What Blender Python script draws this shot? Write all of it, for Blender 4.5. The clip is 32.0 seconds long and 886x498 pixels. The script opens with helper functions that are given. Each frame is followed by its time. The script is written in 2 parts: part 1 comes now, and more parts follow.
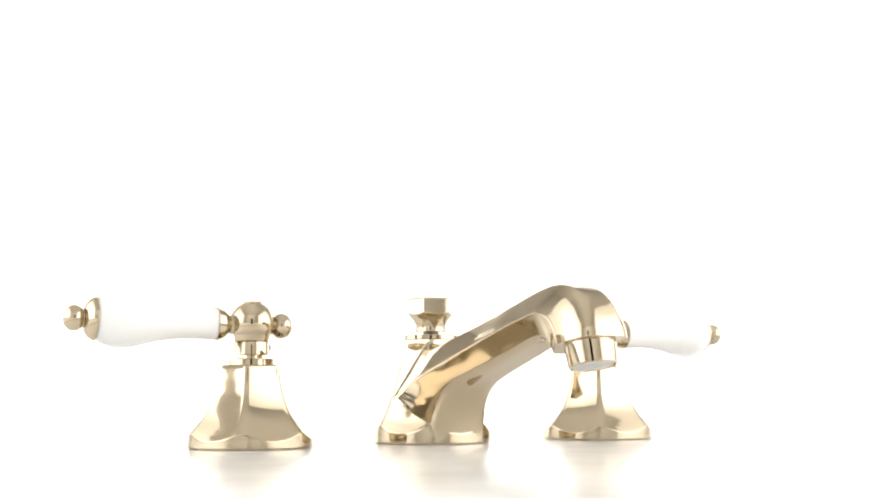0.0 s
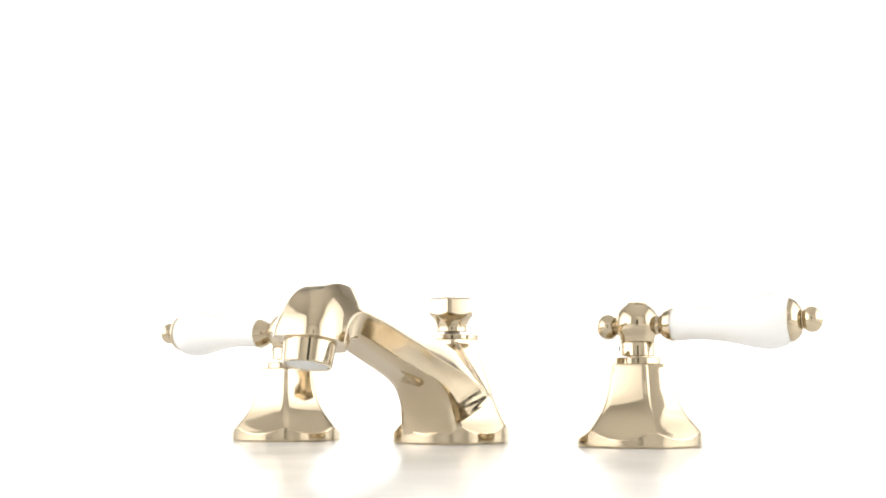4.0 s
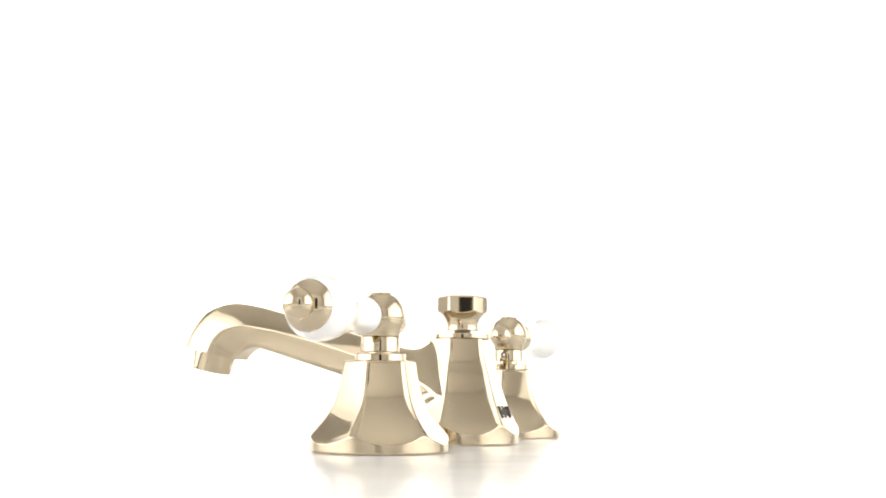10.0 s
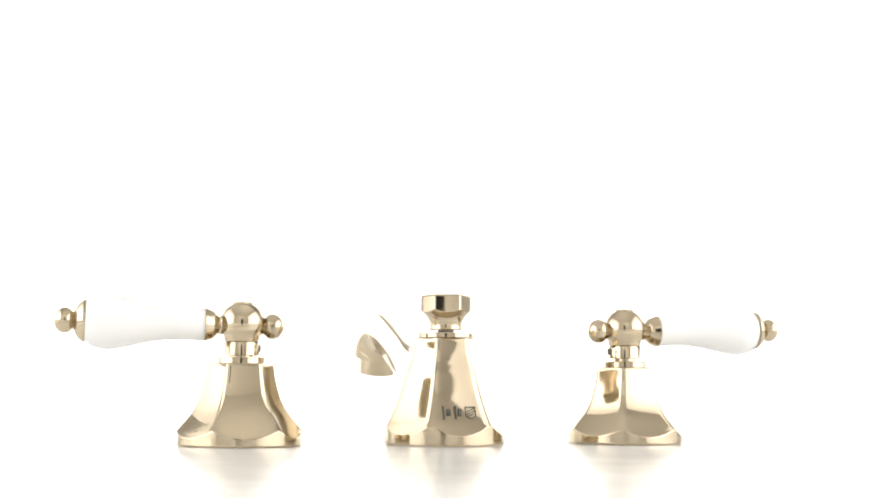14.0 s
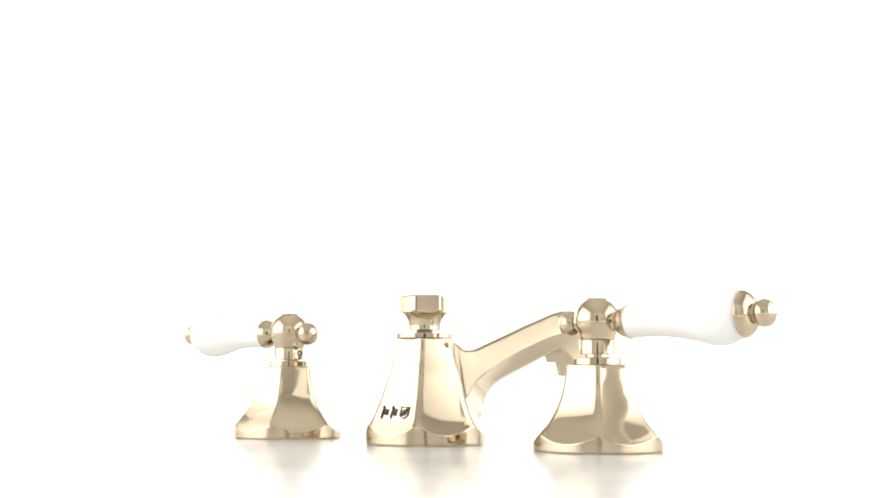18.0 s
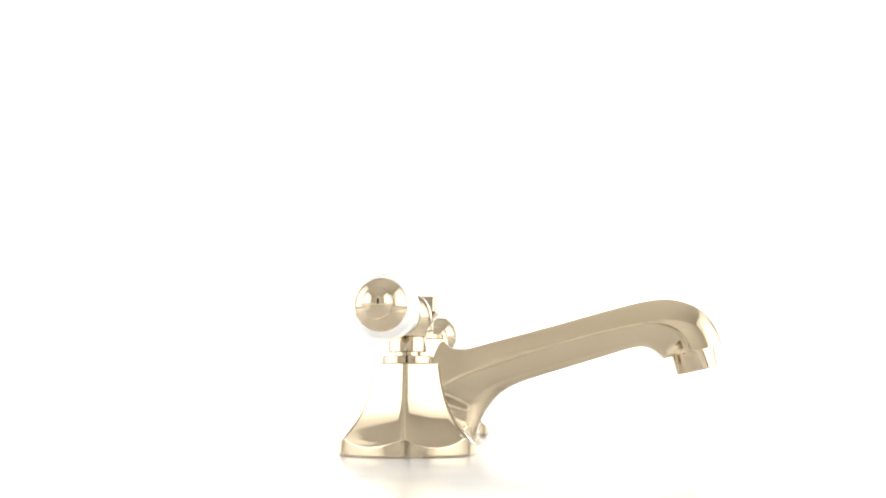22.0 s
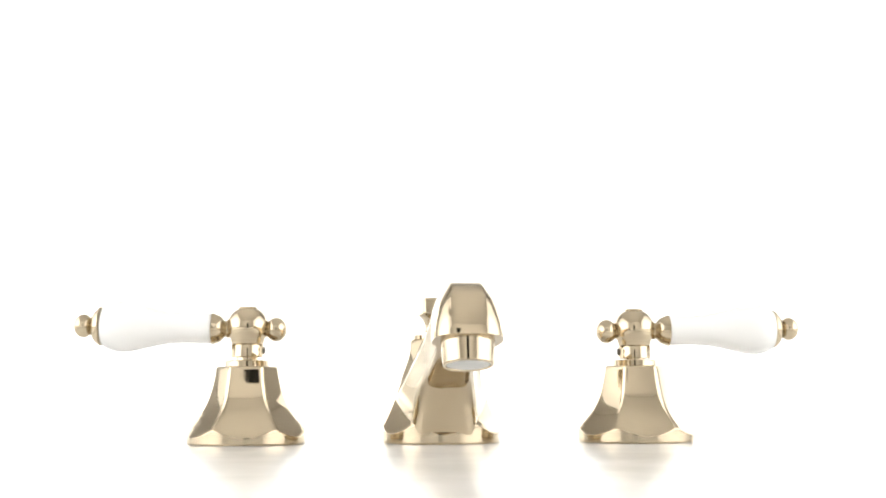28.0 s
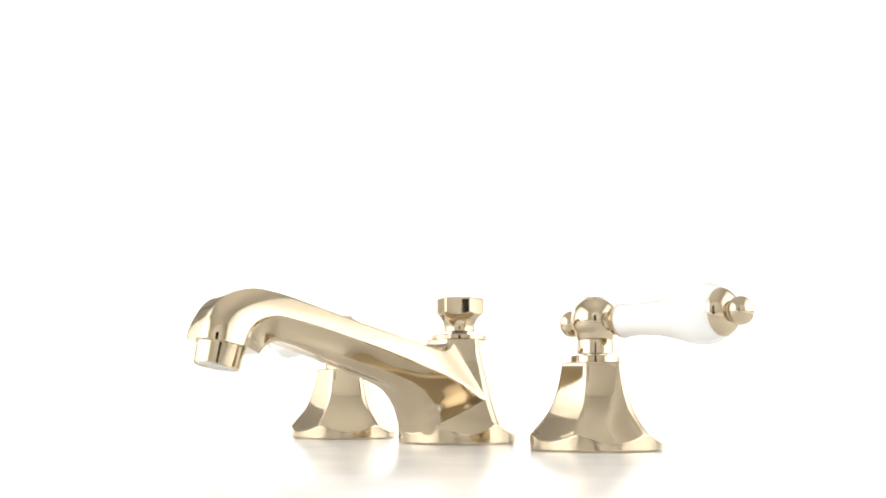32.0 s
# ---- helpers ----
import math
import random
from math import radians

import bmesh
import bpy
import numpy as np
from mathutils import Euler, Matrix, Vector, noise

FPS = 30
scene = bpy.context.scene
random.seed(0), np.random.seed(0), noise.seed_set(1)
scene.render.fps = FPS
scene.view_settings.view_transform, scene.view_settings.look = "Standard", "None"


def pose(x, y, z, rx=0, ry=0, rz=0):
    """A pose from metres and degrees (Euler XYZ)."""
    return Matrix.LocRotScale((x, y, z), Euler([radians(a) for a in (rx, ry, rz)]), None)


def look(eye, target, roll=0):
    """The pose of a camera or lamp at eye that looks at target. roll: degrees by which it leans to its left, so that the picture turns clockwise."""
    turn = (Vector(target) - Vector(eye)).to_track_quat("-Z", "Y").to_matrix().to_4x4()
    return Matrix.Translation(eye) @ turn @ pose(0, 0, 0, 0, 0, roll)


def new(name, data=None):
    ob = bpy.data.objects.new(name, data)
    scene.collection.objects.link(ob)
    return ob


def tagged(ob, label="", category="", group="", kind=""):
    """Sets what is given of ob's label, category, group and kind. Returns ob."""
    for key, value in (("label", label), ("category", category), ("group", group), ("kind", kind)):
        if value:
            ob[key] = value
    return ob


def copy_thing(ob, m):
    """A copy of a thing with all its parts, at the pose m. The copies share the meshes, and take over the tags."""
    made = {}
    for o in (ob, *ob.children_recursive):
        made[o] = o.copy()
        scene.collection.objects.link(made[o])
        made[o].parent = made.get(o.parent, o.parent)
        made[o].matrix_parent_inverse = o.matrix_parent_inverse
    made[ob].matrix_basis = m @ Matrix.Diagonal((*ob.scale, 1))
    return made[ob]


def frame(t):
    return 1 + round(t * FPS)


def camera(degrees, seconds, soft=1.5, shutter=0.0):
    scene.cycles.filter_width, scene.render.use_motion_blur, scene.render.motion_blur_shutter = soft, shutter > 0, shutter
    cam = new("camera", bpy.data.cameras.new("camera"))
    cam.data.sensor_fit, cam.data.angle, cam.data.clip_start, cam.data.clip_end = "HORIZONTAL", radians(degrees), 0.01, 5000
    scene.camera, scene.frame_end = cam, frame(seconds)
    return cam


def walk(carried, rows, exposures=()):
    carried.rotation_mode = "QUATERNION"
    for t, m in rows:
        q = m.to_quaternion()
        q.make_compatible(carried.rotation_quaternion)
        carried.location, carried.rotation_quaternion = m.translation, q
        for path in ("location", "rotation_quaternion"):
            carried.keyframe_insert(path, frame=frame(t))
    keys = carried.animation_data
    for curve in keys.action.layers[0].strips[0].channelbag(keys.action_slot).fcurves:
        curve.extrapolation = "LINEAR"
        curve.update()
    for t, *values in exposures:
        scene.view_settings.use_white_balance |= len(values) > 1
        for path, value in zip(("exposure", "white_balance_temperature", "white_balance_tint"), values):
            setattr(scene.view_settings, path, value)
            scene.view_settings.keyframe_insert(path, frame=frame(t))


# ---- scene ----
cam = camera(38.70, 32.0, soft=1.9)
EYE = (0.0, -0.6542, 0.0284)
STILL = Matrix.Translation(EYE) @ pose(0, 0, 0, 96.275, 0, -0.107) @ pose(0, 0, 0, 0, 0, 0.09)
walk(cam, [(0.0, STILL), (32.0, STILL)])
scene.view_settings.exposure = 0.76

# ---- light: a white product booth with two tall side softboxes and lit white backdrop ----
world = bpy.data.worlds.new("studio_air")
scene.world = world
world.use_nodes = True
world.node_tree.nodes["Background"].inputs[0].default_value = (1.0, 0.98, 0.95, 1)
world.node_tree.nodes["Background"].inputs[1].default_value = 0.05


def area(name, eye, target, w, h, watts, colour=(1, 0.985, 0.96), spread=180):
    lamp = bpy.data.lights.new(name, "AREA")
    lamp.shape, lamp.size, lamp.size_y, lamp.energy, lamp.color = "RECTANGLE", w, h, watts, colour
    lamp.spread = radians(spread)
    ob = new(name, lamp)
    ob.matrix_world = look(eye, target)
    return ob


# the turntable's start angle and its steady turn, in degrees and degrees a second
START, SPEED = 32.82, -13.7365


# ---- materials ----
def material(name):
    m = bpy.data.materials.new(name)
    m.use_nodes = True
    return m, m.node_tree, m.node_tree.nodes["Principled BSDF"]


def noise_node(nt, scale, detail=3.0, rough=0.5):
    coord = nt.nodes.new("ShaderNodeTexCoord")
    n = nt.nodes.new("ShaderNodeTexNoise")
    n.inputs["Scale"].default_value = scale
    n.inputs["Detail"].default_value = detail
    n.inputs["Roughness"].default_value = rough
    nt.links.new(coord.outputs["Object"], n.inputs["Vector"])
    return n


def ramp_node(nt, source, low, high, a=0.35, b=0.65):
    r = nt.nodes.new("ShaderNodeMapRange")
    r.inputs["From Min"].default_value, r.inputs["From Max"].default_value = a, b
    r.inputs["To Min"].default_value, r.inputs["To Max"].default_value = low, high
    nt.links.new(source, r.inputs["Value"])
    return r


def mix_colour(nt, factor, a, b):
    m = nt.nodes.new("ShaderNodeMix")
    m.data_type = "RGBA"
    m.inputs[6].default_value, m.inputs[7].default_value = (*a, 1), (*b, 1)
    nt.links.new(factor, m.inputs[0])
    return m.outputs[2]


def metal(name, a, b, rough_low, rough_high, bump=0.02, wave=0.0):
    m, nt, p = material(name)
    p.inputs["Metallic"].default_value = 1.0
    smudge = noise_node(nt, 55, 4)
    nt.links.new(mix_colour(nt, smudge.outputs["Fac"], a, b), p.inputs["Base Color"])
    r = ramp_node(nt, smudge.outputs["Fac"], rough_low, rough_high)
    nt.links.new(r.outputs["Result"], p.inputs["Roughness"])
    fine = noise_node(nt, 160, 2)
    bn = nt.nodes.new("ShaderNodeBump")
    bn.inputs["Strength"].default_value, bn.inputs["Distance"].default_value = bump, 0.0006
    nt.links.new(fine.outputs["Fac"], bn.inputs["Height"])
    if wave:  # faint unevenness of the polished casting
        slow = nt.nodes.new("ShaderNodeBump")
        slow.inputs["Strength"].default_value, slow.inputs["Distance"].default_value = 1.0, wave
        nt.links.new(noise_node(nt, 42, 0).outputs["Fac"], slow.inputs["Height"])
        nt.links.new(slow.outputs["Normal"], bn.inputs["Normal"])
    nt.links.new(bn.outputs["Normal"], p.inputs["Normal"])
    return m


BRASS = metal("polished_brass", (0.568, 0.474, 0.339), (0.598, 0.502, 0.361), 0.05, 0.085)
BRASS_SOFT = metal("cast_brass", (0.568, 0.474, 0.339), (0.598, 0.502, 0.361), 0.05, 0.085, 0.03, 0.00024)
DARK = metal("dark_steel", (0.10, 0.09, 0.08), (0.16, 0.14, 0.12), 0.25, 0.4)


def plain(name, a, b, rough, scale=30, coat=0.0, bump=0.0, gloss=0.5):
    m, nt, p = material(name)
    n = noise_node(nt, scale, 4)
    nt.links.new(mix_colour(nt, n.outputs["Fac"], a, b), p.inputs["Base Color"])
    r = ramp_node(nt, n.outputs["Fac"], rough * 0.85, rough * 1.15)
    nt.links.new(r.outputs["Result"], p.inputs["Roughness"])
    p.inputs["Coat Weight"].default_value = coat
    p.inputs["Specular IOR Level"].default_value = gloss
    p.inputs["Coat Roughness"].default_value = 0.04
    if bump:
        bn = nt.nodes.new("ShaderNodeBump")
        bn.inputs["Strength"].default_value, bn.inputs["Distance"].default_value = bump, 0.0005
        nt.links.new(noise_node(nt, scale * 8, 2).outputs["Fac"], bn.inputs["Height"])
        nt.links.new(bn.outputs["Normal"], p.inputs["Normal"])
    return m


PORCELAIN = plain("white_porcelain", (0.955, 0.95, 0.94), (0.975, 0.97, 0.96), 0.12, 25, 0.6)
ACRYLIC = plain("white_acrylic", (0.79, 0.79, 0.785), (0.82, 0.82, 0.815), 0.22, 12, 0.0, 0.0, 0.5)
PAPER = plain("white_paper", (0.88, 0.88, 0.86), (0.91, 0.91, 0.89), 0.85, 6, 0.0, 0.05)
GREY = plain("pale_wall_paint", (0.82, 0.81, 0.79), (0.86, 0.85, 0.83), 0.8, 3, 0.0, 0.05)
MESH = plain("aerator_mesh", (0.62, 0.62, 0.60), (0.75, 0.75, 0.73), 0.4, 900)
INK = plain("dark_engraving", (0.06, 0.053, 0.045), (0.09, 0.08, 0.07), 0.55, 200)
BLACK = plain("black_plastic", (0.018, 0.018, 0.018), (0.03, 0.03, 0.03), 0.8, 60, 0.0, 0.0, 0.15)


def glowing(name, colour, hot, edge):
    """A lit cloth diffuser: brightest low before its lamp, weaker towards its rim."""
    m, nt, p = material(name)
    p.inputs["Base Color"].default_value = (0.9, 0.9, 0.9, 1)
    p.inputs["Emission Color"].default_value = (*colour, 1)
    coord = nt.nodes.new("ShaderNodeTexCoord")
    centre = nt.nodes.new("ShaderNodeVectorMath")
    centre.operation = "MULTIPLY_ADD"
    centre.inputs[1].default_value, centre.inputs[2].default_value = (2, 1.25, 0), (-1, -0.3, 0)
    nt.links.new(coord.outputs["Generated"], centre.inputs[0])
    g = nt.nodes.new("ShaderNodeTexGradient")
    g.gradient_type = "SPHERICAL"
    nt.links.new(centre.outputs["Vector"], g.inputs["Vector"])
    r = ramp_node(nt, g.outputs["Fac"], edge, hot, 0.0, 0.7)
    r.interpolation_type = "SMOOTHSTEP"
    nt.links.new(r.outputs["Result"], p.inputs["Emission Strength"])
    return m


DIFFUSER = glowing("lit_diffuser", (1.0, 0.985, 0.96), 1.5, 0.36)


# ---- mesh helpers ----
def mesh_of(name, verts, faces):
    me = bpy.data.meshes.new(name)
    me.from_pydata(verts, [], faces)
    me.update()
    for f in me.polygons:
        f.use_smooth = True
    return me


def part(name, me, mat, parent=None, label="", at=None):
    me.materials.append(mat)
    ob = new(name, me)
    if parent is not None:
        ob.parent = parent
    if at is not None:
        ob.matrix_basis = at
    if label:
        ob["label"] = label
    return ob


def crease(me, degrees=32):
    """Smooth shading with hard edges where faces meet at more than so many degrees."""
    bm = bmesh.new()
    bm.from_mesh(me)
    bmesh.ops.recalc_face_normals(bm, faces=bm.faces)
    for f in bm.faces:
        f.smooth = True
    for e in bm.edges:
        e.smooth = len(e.link_faces) == 2 and e.calc_face_angle(0) < radians(degrees)
    bm.to_mesh(me)
    bm.free()
    return me


def spline(points, n):
    """Points on a smooth curve through the given ones, n steps for each span."""
    p = [np.array(q, float) for q in points]
    p = [2 * p[0] - p[1]] + p + [2 * p[-1] - p[-2]]
    out = []
    for i in range(1, len(p) - 2):
        a, b, c, d = p[i - 1:i + 3]
        for k in range(n):
            t = k / n
            out.append(0.5 * (2 * b + (c - a) * t + (2 * a - 5 * b + 4 * c - d) * t * t + (3 * b - a - 3 * c + d) * t ** 3))
    out.append(p[-2])
    return out


def turned(name, profile, n=48, smooth=0, sides=0, round_off=0.08, hard=32, crown=0.008):
    """A body turned about z: profile of (radius, height) in mm, bottom to top; sides: polygonal instead of round."""
    prof = spline(profile, smooth) if smooth else [np.array(q, float) for q in profile]
    ring = polygon(sides, round_off, crown) if sides else [(2 * math.pi * k / n, 1.0) for k in range(n)]
    m = len(ring)
    verts = [(r * q * math.cos(a) / 1000, r * q * math.sin(a) / 1000, z / 1000) for r, z in prof for a, q in ring]
    faces = [(i * m + k, i * m + (k + 1) % m, (i + 1) * m + (k + 1) % m, (i + 1) * m + k)
             for i in range(len(prof) - 1) for k in range(m)]
    for i, flip in ((0, True), (len(prof) - 1, False)):
        verts.append((0, 0, prof[i][1] / 1000))
        c = len(verts) - 1
        faces += [((i * m + k, c, i * m + (k + 1) % m) if flip else (i * m + k, i * m + (k + 1) % m, c)) for k in range(m)]
    return crease(mesh_of(name, verts, faces), hard)


def polygon(sides, round_off, crown=0.008):
    """Angle and radius of a rounded regular polygon with corner radius 1; a face looks along angle 0."""
    half = math.pi / sides
    flat = math.cos(half)
    cut = math.sin(half) * (1 - round_off)
    pts = []
    for s in range(sides):
        mid = 2 * half * s
        for y in (-1, -0.985, -0.95, -0.75, -0.4, 0, 0.4, 0.75, 0.95, 0.985, 1):
            pts.append((flat + crown * (1 - y * y), y * cut, mid))
        # rounded corner
        rad = (math.sin(half) - cut) / math.tan(half)
        cx, cy = flat - rad, cut
        for k in (1, 2, 3, 4, 5):
            b = 2 * half * k / 6
            pts.append((cx + rad * math.cos(b), cy + rad * math.sin(b), mid))
    out = []
    for x, y, mid in pts:
        out.append((mid + math.atan2(y, x), math.hypot(x, y)))
    return out


def flared(name, rows, R, top):
    """A six-sided body that flares downwards into a round foot of radius R mm. rows: corner radius by height, top first."""
    ring = [(a, q * 1.012) for a, q in polygon(6, 0.22)]
    fine = spline([(q[0], q[1]) for q in rows], 8)
    zf, rf = np.array([q[0] for q in fine])[::-1], np.array([q[1] for q in fine])[::-1]
    cols = []
    for a, q in ring:
        zc = float(np.interp(-R / q, -rf, zf))
        col = [(R - 0.9, 0.0), (R - 0.35, 0.25), (R, 0.9), (R, 1.15), (R, zc - 0.6), (R, zc - 0.35), (R - 0.12, zc)]
        for k in range(1, 31):
            t = (k / 30) ** 1.25
            z = zc + (top - 0.7 - zc) * t
            col.append((float(np.interp(z, zf, rf)) * q - (0.12 if k < 3 else 0), z))
        rt = float(np.interp(top, zf, rf)) * q
        col += [(rt - 0.25, top - 0.25), (rt - 0.8, top), (rt * 0.5, top)]
        cols.append((a, col))
    m, n = len(cols), len(cols[0][1])
    verts = [(r * math.cos(a) / 1000, r * math.sin(a) / 1000, z / 1000) for i in range(n) for a, col in cols for r, z in (col[i],)]
    faces = [(i * m + k, i * m + (k + 1) % m, (i + 1) * m + (k + 1) % m, (i + 1) * m + k) for i in range(n - 1) for k in range(m)]
    verts += [(0, 0, 0), (0, 0, top / 1000)]
    faces += [(k, m * n, (k + 1) % m) for k in range(m)]
    faces += [((n - 1) * m + k, (n - 1) * m + (k + 1) % m, m * n + 1) for k in range(m)]
    return crease(mesh_of(name, verts, faces), 34)


def box(name, x, y, z, bevel=0.0):
    bm = bmesh.new()
    bmesh.ops.create_cube(bm, size=1, matrix=Matrix.Diagonal((x, y, z, 1)))
    if bevel:
        bmesh.ops.bevel(bm, geom=bm.edges[:], offset=bevel, segments=3, affect="EDGES", profile=0.5)
    me = bpy.data.meshes.new(name)
    bm.to_mesh(me)
    bm.free()
    return me


# ---- the booth ----
def booth():
    w, r, back, topz = 1.7, 0.5, 1.6, 0.92
    prof = [(-1.4, 0), (back - r, 0)] + [(back - r + r * math.sin(a), r - r * math.cos(a)) for a in np.linspace(0.1, math.pi / 2, 14)] + [(back, topz)]
    th = 0.006
    low = -0.014
    n = len(prof)
    verts, faces = [], []
    for s in (-w, w):
        verts += [(s, y, z + low) for y, z in prof]
    # underside
    for s in (-w, w):
        for i, (y, z) in enumerate(prof):
            a, b = prof[max(i - 1, 0)], prof[min(i + 1, n - 1)]
            d = Vector((b[0] - a[0], b[1] - a[1])).normalized()
            verts.append((s, y + d.y * th, z - d.x * th + low))
    for i in range(n - 1):
        faces += [(i, n + i, n + i + 1, i + 1), (2 * n + i, 2 * n + i + 1, 3 * n + i + 1, 3 * n + i)]
    tagged(part("backdrop", crease(mesh_of("backdrop", verts, faces)), PAPER), "seamless white paper sweep, brightly lit and blown out", "backdrop", kind="structure")
    for name, x, y, z, p in (("wall_left", 0.1, 6.2, 3.2, (-2.65, -0.3, 1.0)), ("wall_right", 0.1, 6.2, 3.2, (2.65, -0.3, 1.0)),
                             ("wall_back", 5.2, 0.1, 3.2, (0, 2.75, 1.0)), ("wall_front", 5.2, 0.1, 3.2, (0, -3.35, 1.0))):
        tagged(part(name, box(name, x, y, z), GREY, at=pose(*p)), "plain pale painted studio wall", "wall", kind="structure")
    tagged(part("ceiling", box("ceiling", 5.4, 6.4, 0.1), GREY, at=pose(0, -0.3, 2.65)), "plain pale painted studio ceiling", "ceiling", kind="structure")
    tagged(part("floor", box("floor", 5.4, 6.4, 0.1), GREY, at=pose(0, -0.3, -0.071)), "pale painted studio floor under the paper sweep", "floor", kind="structure")


booth()


def softbox(p, target, w, h):
    ob = tagged(new("softbox"), "white rectangular studio softbox with a glowing diffuser", "softbox", "softboxes beside the table")
    ob.matrix_world = look(p, target)
    part("diffuser", box("diffuser", w, h, 0.006, 0.002), DIFFUSER, ob, "glowing white diffuser", pose(0, 0, 0))
    part("housing", box("housing", w + 0.04, h + 0.04, 0.12, 0.01), BLACK, ob, "black fabric housing", pose(0, 0, 0.066))
    for x in (-0.6, 0.6):
        part("foot", box("foot", 0.06, 0.041, 0.06, 0.004), BLACK, ob, "short black stand foot", pose(x, -h / 2 - 0.0405, 0.066))
    return ob


softbox((-1.25, -0.52, 0.79), (0, -0.52, 0.79), 2.4, 1.5)
softbox((1.25, -0.52, 0.79), (0, -0.52, 0.79), 2.4, 1.5)
# unseen fill lights, added to whiten the paper sweep and brighten its sides
area("backdrop_lamp", (0, 0.80, 1.6), (0, 1.6, 0.35), 2.4, 0.25, 10, spread=100)
area("backdrop_lamp", (-1.3, 0.85, 1.3), (-1.4, 1.6, 0.4), 0.7, 0.3, 6.4, spread=100)
area("backdrop_lamp", (1.3, 0.85, 1.3), (1.4, 1.6, 0.4), 0.7, 0.3, 4.6, spread=100)
# added fill that lifts the front wall mirrored in the brass; no fixture there
area("room_lamp", (0, -1.6, 1.9), (0, -3.3, 0.9), 2.4, 0.4, 13, spread=160)
# a pair of made-up fills, only to brighten the ceiling that the facets mirror
area("ceiling_uplight", (-1.75, 0.3, 1.1), (-1.5, 0.3, 2.6), 0.5, 1.4, 4)
area("ceiling_uplight", (1.75, 0.3, 1.1), (1.5, 0.3, 2.6), 0.5, 1.4, 4)


def film_camera():
    ob = tagged(new("film_camera"), "black film camera on a short stand before the table", "camera")
    ob.matrix_world = pose(0, -0.75, -0.0138)
    part("camera_body", box("camera_body", 0.12, 0.07, 0.34, 0.033), BLACK, ob, "", pose(0, 0, 0.198))
    part("lens_barrel", turned("lens_barrel", [(18, 0), (20, 2), (20, 24), (18, 26), (18, 34)], n=48), BLACK, ob, "", pose(0, 0.034, 0.052, -90, 0, 0))
    part("stand", box("stand", 0.12, 0.10, 0.03, 0.005), BLACK, ob, "", pose(0, 0, 0.0152))
    return ob


film_camera()


# ---- turntable ----
def turntable():
    ob = tagged(new("turntable"), "round white satin acrylic turntable plate, slowly turning", "turntable")
    part("plate", turned("plate", [(398, -4), (400, -3), (400, -1), (399, -0.15), (398, 0), (200, 0)], n=160), ACRYLIC, ob)
    part("hub", turned("hub", [(150, -13.4), (150, -5), (149, -4.2)], n=96), ACRYLIC, ob, "low white drive hub under the plate")
    return ob


TABLE = turntable()


# ---- lever handle ----
def along_x():
    """The lever's axis, pointing along x and a little upwards."""
    return pose(0, 0, 57.9 / 1000) @ pose(0, 0, 0, 0, 89.2, 0)


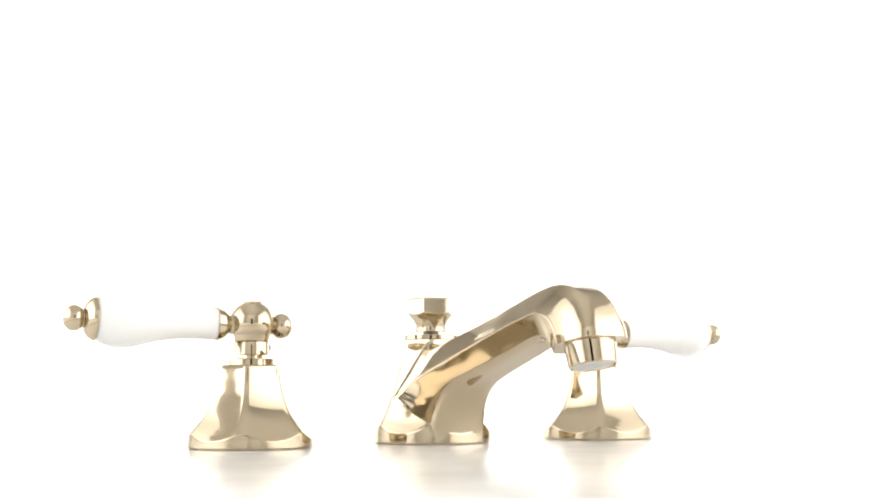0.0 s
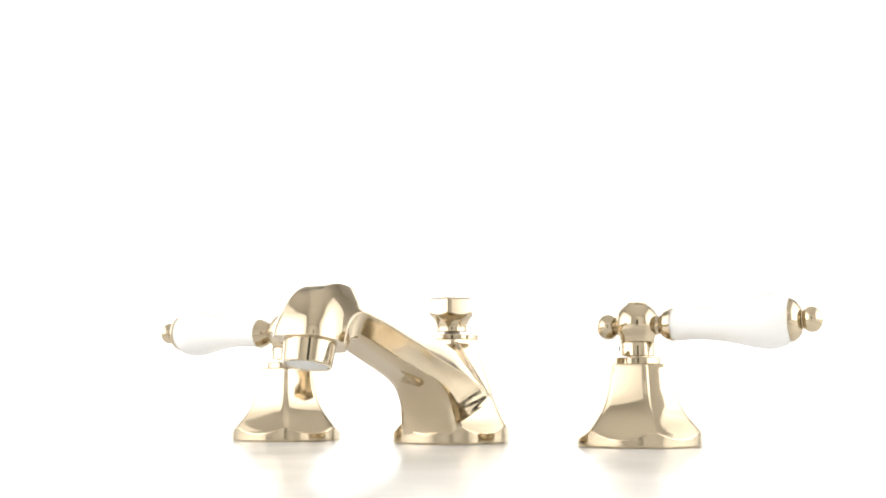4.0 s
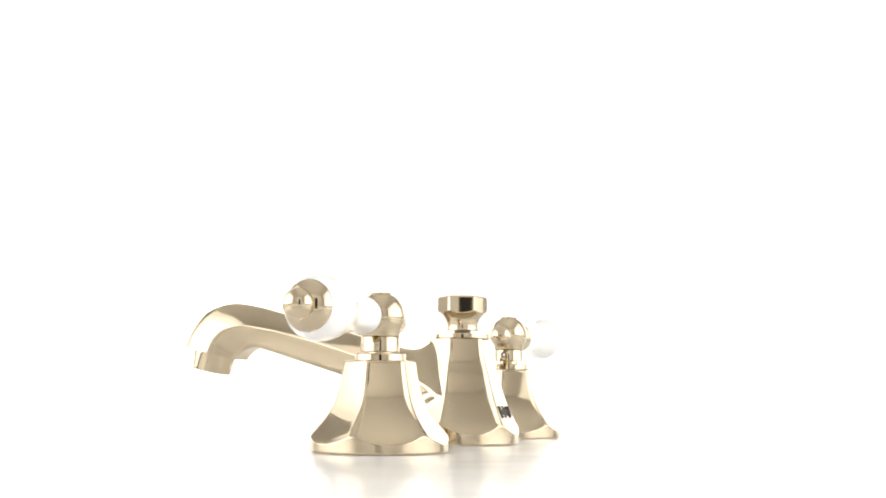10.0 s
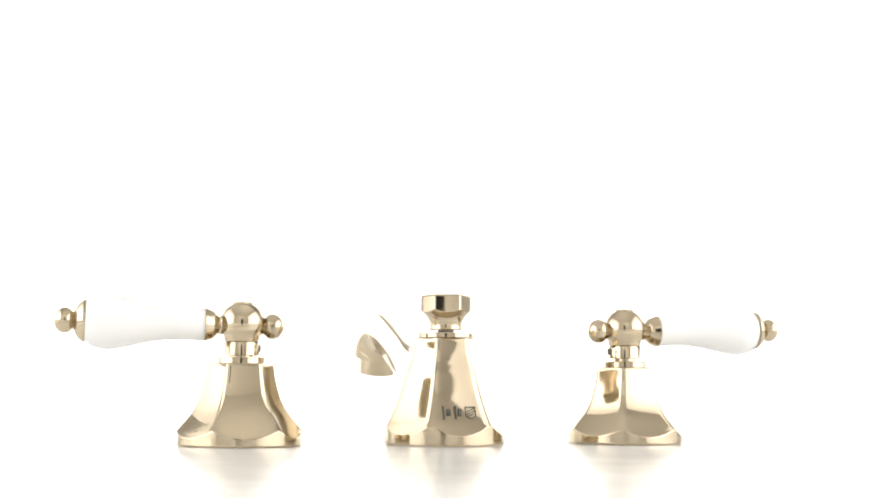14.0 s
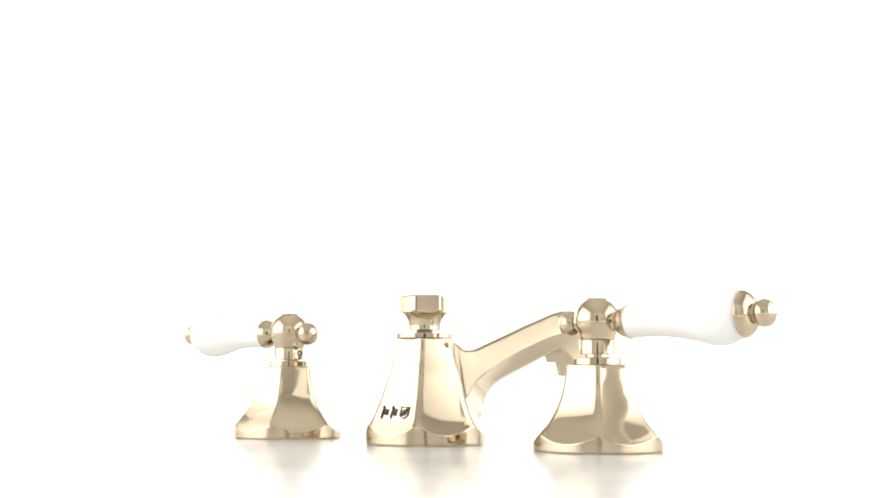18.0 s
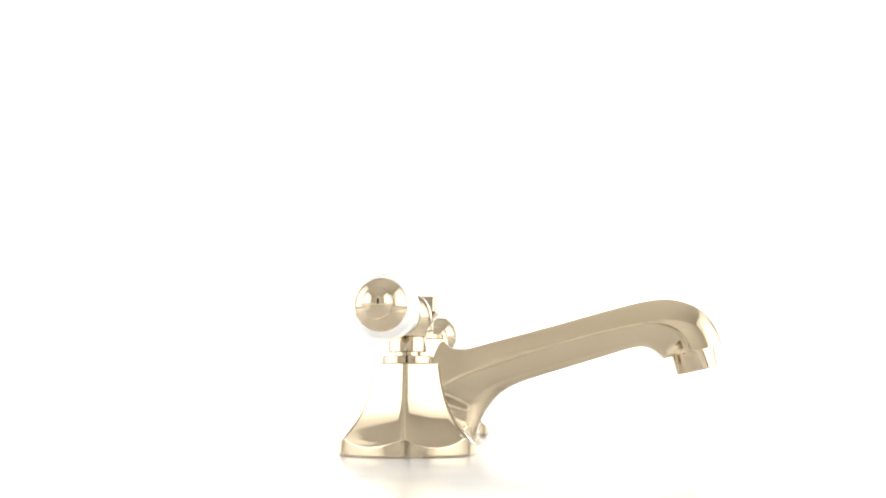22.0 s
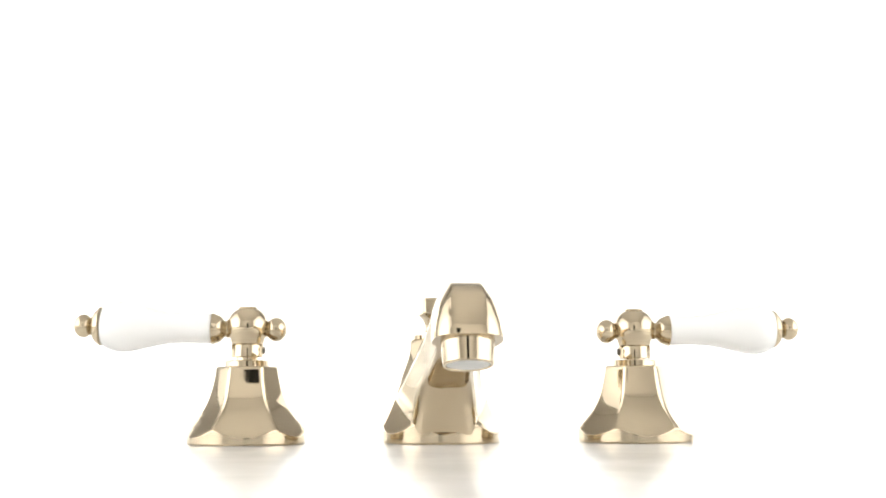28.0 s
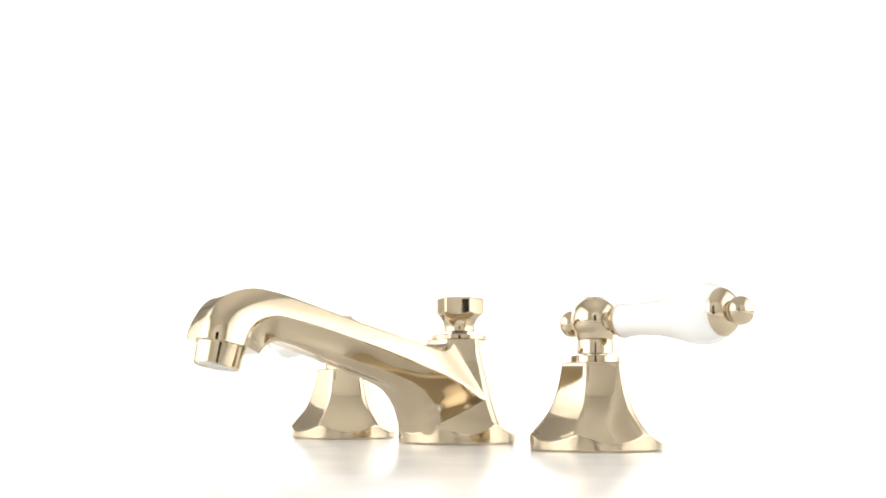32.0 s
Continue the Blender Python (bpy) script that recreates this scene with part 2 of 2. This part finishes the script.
def handle():
    ob = tagged(new("lever_handle"), "polished brass tap handle with a white porcelain lever, on white turntable", "tap handle", "pair of lever handles")
    rows = [(41, 15.8), (37, 16.3), (33, 16.95), (29, 17.85), (25, 19.0), (21.5, 20.4), (18.3, 22.0), (15.3, 24.0), (12.3, 26.5), (9.4, 29.2), (7, 31.4), (3, 35.2), (1, 37)]
    part("base", flared("base", rows, 30.2, 39.6), BRASS_SOFT, ob, "six-sided flared brass base with a round foot", pose(0, 0, 0, 0, 0, 30))
    part("collar", turned("collar", [(10.8, 39.2), (11.3, 39.6), (11.3, 42.3), (10.9, 42.7), (5, 42.7)], n=56), BRASS, ob, "flat round brass collar")
    part("spacer", turned("spacer", [(5.6, 42.5), (5.6, 45.2), (4, 45.2)], n=32), BRASS_SOFT, ob)
    neck = part("neck", turned("neck", [(8.0, 43.3), (8.35, 43.4), (8.5, 43.6), (8.5, 49.5), (8.4, 49.7), (8.15, 49.8), (4, 49.8)], n=56), BRASS, ob, "short round brass neck")
    part("set_screw", turned("set_screw", [(1.9, 0), (1.9, 1.0), (1.5, 1.25), (1.15, 1.25), (1.1, 0.5), (0.2, 0.4)], n=20), DARK, neck, "tiny steel set screw",
         pose(-8.0 / 1000, 0, 47.0 / 1000, 0, -90, 0))
    ball = [(11.0 * math.sin(a), 58.9 - 10.8 * math.cos(a)) for a in np.linspace(math.radians(66), math.radians(154), 30)]
    part("ball", turned("ball", [(7.6, 49.7), (8.0, 49.9), (8.4, 50.6), (8.75, 52.0), (9.1, 53.3)] + ball, n=64, hard=50), BRASS, ob, "round polished brass ball joint")
    part("cap", turned("cap", [(4.8, 67.6), (4.9, 69.0), (4.6, 69.4), (2, 69.75), (0.2, 69.85)], n=40), BRASS, ob, "small flat cap on the ball")
    part("rear_knob", turned("rear_knob", [(4.0, 9.0), (4.4, 9.6), (4.6, 10.1), (4.3, 10.6), (3.7, 10.9), (3.8, 11.2), (4.3, 11.5), (4.0, 11.9)]
         + [(6.3 * math.sin(a), 15.6 - 5.6 * math.cos(a)) for a in np.linspace(math.radians(46), math.radians(178), 20)], n=40, hard=50), BRASS, ob,
         "small round brass knob with a ringed neck", pose(0.0008, 0, 57.9 / 1000) @ pose(0, 0, 0, 0, -90.8, 0))
    x = along_x()
    part("lever_collar", turned("lever_collar", [(4.2, 9.2), (4.7, 9.7), (4.9, 10.3), (4.5, 10.9), (4.2, 11.4), (4.6, 12.0), (5.7, 12.9), (6.7, 14.0), (7.3, 15.3), (7.7, 16.6), (8.3, 17.7), (8.4, 18.1), (8.0, 18.3), (7.0, 18.0)], n=48, hard=50),
         BRASS, ob, "bell-shaped brass lever collar", x)
    part("lever", turned("lever", [(7.0, 17.6), (7.8, 18.6), (7.8, 22), (7.7, 28), (7.95, 35), (8.8, 42), (10.3, 49), (12.0, 55.5), (13.1, 61), (13.3, 65), (12.5, 69.3), (11.0, 72.6), (9.7, 74.3), (8, 74.9)], n=56, smooth=3, hard=60),
         PORCELAIN, ob, "white glazed porcelain lever grip", x)
    cap = part("end_cap", turned("end_cap", [(9.6, 73.8), (10.2, 74.0), (10.3, 74.4), (9.7, 75.5), (8.5, 77.0), (6.9, 78.2), (5.3, 79.0), (4.4, 79.3)], n=48, hard=50), BRASS, ob, "domed brass end cap", x)
    part("end_knob", turned("end_knob", [(3.8, -0.6), (4.5, 0.0), (4.3, 0.5), (3.9, 0.9)]
         + [(6.1 * math.sin(a), 4.3 - 5.1 * math.cos(a)) for a in np.linspace(math.radians(50), math.radians(178), 18)], n=40, hard=50), BRASS, cap, "small round brass end knob",
         pose(0, 0, 79.0 / 1000))
    return ob


HANDLE_A = handle()
HANDLE_B = copy_thing(HANDLE_A, Matrix())
LEVER_SIDE = ("lever", "lever_collar", "end_cap", "rear_knob", "neck")
for piece in HANDLE_A.children:
    kind = piece.name.split(".")[0]
    if kind in LEVER_SIDE:
        piece.matrix_basis = pose(0, 0, 0, 0, 0, -2.3) @ piece.matrix_basis
    if kind == "base":
        piece.matrix_basis = pose(0, 0, 0, 0, 0, -2) @ piece.matrix_basis
for piece in HANDLE_B.children:  # its base is turned a little under the lever, which sits higher on its stem and reaches further out
    kind = piece.name.split(".")[0]
    if kind == "base":
        piece.matrix_basis = pose(0, 0, 0, 0, 0, 4.4) @ piece.matrix_basis
    if kind in ("lever", "end_cap"):
        piece.matrix_basis = pose(0.0017 if kind == "end_cap" else 0.0007, 0, 0, 0, -0.5, 0) @ piece.matrix_basis
    if kind in LEVER_SIDE + ("ball", "cap"):
        piece.matrix_basis = pose(0, 0, 0.0010) @ piece.matrix_basis


# ---- spout ----
def arm_mesh():
    # stations from the outlet back into the body: (along, height, half width) of the top edge, side ridge and bottom edge, mm
    rows = [
        ((154.4, 50.0, 7.0), (136.5, 46.6, 15.0), (124.4, 43.0, 8.6)),
        ((153.4, 54.2, 7.0), (135.0, 50.6, 15.0), (123.7, 44.0, 8.5)),
        ((151.0, 59.4, 7.0), (133.2, 54.2, 14.8), (122.6, 45.2, 8.3)),
        ((146.0, 66.0, 7.0), (129.6, 57.8, 14.4), (120.8, 46.6, 8.2)),
        ((138.0, 70.9, 7.0), (124.5, 60.0, 13.9), (118.4, 48.2, 8.2)),
        ((126.5, 73.3, 7.0), (118.0, 61.0, 13.4), (114.6, 49.2, 8.2)),
        ((113.0, 71.7, 7.2), (109.5, 59.8, 13.0), (108.4, 48.4, 8.4)),
        ((96.0, 67.4, 7.7), (92.0, 56.2, 12.9), (90.0, 42.9, 8.9)),
        ((66.0, 59.1, 9.4), (62.0, 47.9, 14.2), (60.0, 33.8, 10.2)),
        ((38.0, 51.7, 12.2), (38.0, 40.0, 16.5), (47.5, 29.2, 11.2)),
        ((25.0, 48.3, 13.0), (22.0, 34.4, 18.9), (40.0, 24.0, 12.2)),
        ((18.5, 48.2, 12.0), (11.0, 28.8, 21.2), (34.8, 17.6, 13.2)),
        ((14.5, 50.4, 10.6), (4.0, 24.0, 23.2), (31.6, 12.0, 14.2)),
        ((12.0, 53.0, 9.3), (-3.0, 20.1, 24.8), (29.0, 5.0, 14.4)),
        ((10.5, 53.3, 8.5), (-9.5, 17.0, 19.5), (26.0, 0.6, 13.8)),
    ]
    swell = [0.0, -0.1, -0.2, -0.3, -0.35, -0.3, -0.25, -0.2, -0.2, -0.3, -0.2, 0.0, 0.2, 0.2, 0.2]
    crown = [1.4, 1.3, 1.2, 1.0, 0.8, 0.5, 0.3, 0.25, 0.25, 0.15, 0.0, -0.2, -0.3, -0.3, -0.3]
    dome = [0.9, 0.85, 0.72, 0.5, 0.25, 0.08, 0, 0, 0, 0, 0, 0, 0, 0, 0]
    soft = [0.12, 0.12, 0.12, 0.14, 0.16, 0.18, 0.2, 0.22, 0.26, 0.32, 0.34, 0.32, 0.26, 0.2, 0.2]
    ridge = [0.16, 0.15, 0.13, 0.11, 0.09, 0.07, 0.06, 0.06, 0.06, 0.06, 0.06, 0.06, 0.06, 0.06, 0.06]
    keys = [np.concatenate([np.array(q, float) for q in row] + [np.array(c)]) for row, *c in zip(rows, swell, crown, dome, soft, ridge)]
    fine = spline(keys, 8)
    verts, faces = [], []
    for s in fine:
        T, G, B = s[0:3], s[3:6], s[6:9]
        loop = [np.array((T[0], T[2], T[1])), np.array((G[0], G[2], G[1])), np.array((B[0], B[2], B[1])),
                np.array((B[0], -B[2], B[1])), np.array((G[0], -G[2], G[1])), np.array((T[0], -T[2], T[1]))]
        pts = []
        for k in range(6):
            p, c, q = loop[k - 1], loop[k], loop[(k + 1) % 6]
            cut = (0.10, s[13], s[12], s[12], s[13], 0.10)[k]
            a, b = c + (p - c) * cut, c + (q - c) * cut
            for t in (0, 0.17, 0.33, 0.5, 0.67, 0.83, 1):
                pts.append((1 - t) ** 2 * a + 2 * t * (1 - t) * c + t * t * b)
            d = q + (c - q) * (0.10, s[13], s[12], s[12], s[13], 0.10)[(k + 1) % 6]
            mid = sum(loop) / 6
            out = (b + d) / 2 - mid
            out = out / np.linalg.norm(out) * (0.0 if k == 5 else s[10] if k in (0, 4) else s[9])
            for t in (0.03, 0.12, 0.35, 0.65, 0.88, 0.97):
                pts.append(b + (d - b) * t + out * 4 * t * (1 - t))
        # the upper half rounds off into a dome over the outlet
        g, up = np.array((G[0], G[1])), np.array((T[0] - G[0], T[1] - G[1]))
        for i, p in enumerate(pts):
            a, b = np.dot(np.array((p[0], p[2])) - g, up) / np.dot(up, up), p[1] / G[2]
            if a > 0 and s[11] > 0.001:
                r = (abs(a) ** 3.4 + abs(b) ** 3.4) ** (-1 / 3.4)
                q = g + up * a * r
                pts[i] = p + (np.array((q[0], b * r * G[2], q[1])) - p) * s[11]
        verts += [tuple(v / 1000) for v in pts]
    m, n = 6 * 13, len(fine)
    faces = [(i * m + k, (i + 1) * m + k, (i + 1) * m + (k + 1) % m, i * m + (k + 1) % m) for i in range(n - 1) for k in range(m)]
    for i in (0, n - 1):
        c = np.mean([verts[i * m + k] for k in range(m)], axis=0)
        verts.append(tuple(c))
        faces += [(i * m + k, i * m + (k + 1) % m, len(verts) - 1) for k in range(m)]
    return crease(mesh_of("arm", verts, faces), 40)


def knob_mesh(waist, R, low, top):
    """A round trumpet that widens upwards into a six-sided head of corner radius R mm. waist: (radius, height) of the trumpet."""
    fine = spline(waist, 6)
    rf, zf = np.array([q[0] for q in fine]), np.array([q[1] for q in fine])
    cols = []
    for a, q in polygon(6, 0.16, 0.012):
        r = R * q
        zc = float(np.interp(r - 0.5, rf, zf))
        col = [(rf[0] * 0.5, low), (rf[0] - 0.4, low), (rf[0], low + 0.4)]
        for k in range(1, 21):
            z = low + 0.4 + (zc - low - 0.4) * k / 20
            col.append((float(np.interp(z, zf, rf)), z))
        col += [(r - 0.12, zc + 0.3), (r, zc + 0.6), (r, zc + 0.85), (r, top - 1.35), (r, top - 1.1), (r - 0.12, top - 0.8), (r - 0.85, top - 0.1), (r - 1.3, top), (r * 0.5, top)]
        cols.append((a, col))
    m, n = len(cols), len(cols[0][1])
    verts = [(r * math.cos(a) / 1000, r * math.sin(a) / 1000, z / 1000) for i in range(n) for a, col in cols for r, z in (col[i],)]
    faces = [(i * m + k, i * m + (k + 1) % m, (i + 1) * m + (k + 1) % m, (i + 1) * m + k) for i in range(n - 1) for k in range(m)]
    verts += [(0, 0, low / 1000), (0, 0, top / 1000)]
    faces += [(k, m * n, (k + 1) % m) for k in range(m)]
    faces += [((n - 1) * m + k, (n - 1) * m + (k + 1) % m, m * n + 1) for k in range(m)]
    return crease(mesh_of("lift_knob", verts, faces), 34)


def spout():
    ob = tagged(new("faucet_spout"), "polished brass faucet spout with six-sided base and long bent arm", "faucet spout")
    rows = [(54, 16.0), (50, 16.15), (46.5, 16.6), (41.6, 18.0), (35.8, 20.2), (30, 22.0), (24.3, 24.0), (18.5, 26.4), (12.7, 29.2), (9.9, 31.0), (5.2, 34.6), (2, 37)]
    body = part("base", flared("base", rows, 30.5, 53.4), BRASS_SOFT, ob, "six-sided flared brass base with a round foot")
    part("arm", arm_mesh(), BRASS_SOFT, ob, "long faceted brass arm bent down at the outlet")
    tilt = pose(140.0 / 1000, 0, 47.5 / 1000, 0, -12.5, 0) @ pose(0, 0, 0, 180, 0, 0)
    aer = part("aerator", turned("aerator", [(11.3, -3), (11.4, -1), (11.4, 0.4), (11.3, 1.4), (10.65, 9.9), (10.6, 10.3), (10.3, 10.7), (9.6, 10.7), (9.3, 9.9), (2, 9.9)], n=64), BRASS, ob, "round brass aerator ring", tilt)
    part("screen", turned("screen", [(9.2, 9.8), (9.15, 10.2), (5, 10.4), (0.3, 10.45)], n=40), MESH, aer, "pale mesh screen")
    part("cap_plate", turned("cap_plate", [(14.1, 53.2), (14.6, 53.6), (14.6, 55.4), (14.2, 55.8), (5, 55.8)], n=56), BRASS, ob, "thin round brass cap plate", pose(-0.0015, 0, 0))
    waist = [(8.4, 57.4), (8.2, 59.4), (8.35, 61.2), (8.9, 62.9), (9.9, 64.5), (11.3, 66.0), (13.6, 67.8)]
    knob = part("lift_knob", knob_mesh(waist, 13.1, 57.4, 75.2), BRASS, ob, "six-sided flared brass lift knob", pose(-0.0015, 0, 0, 0, 0, 46.0))
    part("rod", turned("rod", [(4.2, 55.6), (4.2, 57.6)], n=28), DARK, knob, "dark lift rod")
    # the maker's mark on the back face, as plain shapes set just proud of the sloping face
    mark = pose(-24.25 / 1000, 0, 16.4 / 1000, 0, 0, -90) @ pose(0, 0, 0, 90 - 22, 0, 0)
    part("logo", bars("logo", [(-7.9, 0, 0.9, 6.6), (-5.4, 0, 1.9, 3.0), (-1.9, 0, 0.9, 6.6), (0.2, 0, 1.7, 3.6)]), INK, body, "dark engraved maker's mark", mark)
    part("crest", bars("crest", [(3.4, 0.6, 0.3, 4.4), (8.4, 0.6, 0.3, 4.4), (5.9, 2.8, 5.4, 0.3), (4.5, -2.4, 2.9, 0.3, -35), (7.3, -2.4, 2.9, 0.3, 35),
                                 (5.9, 1.3, 4.0, 0.35, 25), (5.9, 0.0, 4.6, 0.4, 25), (5.9, -1.2, 3.6, 0.35, 25)]), INK, body, "small dark engraved crest", mark)
    return ob


def bars(name, shapes):
    """Thin flat bars (x, y, width, height in mm, turn in degrees) in one mesh."""
    verts, faces = [], []
    for x, y, w, h, *turn in shapes:
        b = len(verts)
        c, d = math.cos(radians(sum(turn))), math.sin(radians(sum(turn)))
        for k in (-1, 1):
            for i, j in ((-1, -1), (1, -1), (1, 1), (-1, 1)):
                u, v = i * w / 2, j * h / 2
                verts.append(((x + u * c - v * d) / 1000, (y + u * d + v * c) / 1000, k * 0.00045))
        faces += [(b + 3, b + 2, b + 1, b), (b + 4, b + 5, b + 6, b + 7)] + [(b + i, b + (i + 1) % 4, b + 4 + (i + 1) % 4, b + 4 + i) for i in range(4)]
    return mesh_of(name, verts, faces)


SPOUT = spout()


# ---- the turn ----
TURN_TILT = pose(0, 0, 0, -0.14, -0.25, 0)  # the plate runs a little out of true
SPOUT_TURN = -93.6


def turning(thing, local):
    walk(thing, [(k * 0.5, pose(0, 0, 0, 0, 0, START + SPEED * k * 0.5) @ TURN_TILT @ local) for k in range(65)])


def motions():
    turning(TABLE, Matrix())
    turning(HANDLE_A, pose(0.1038, -0.0004, 0.0, 0, 0, -2.6))
    turning(HANDLE_B, pose(-0.0986, 0.0157, 0.0, 0, 0, 173.3))
    turning(SPOUT, pose(0.0018, 0.0104, 0.0, 0, 0, SPOUT_TURN))


motions()
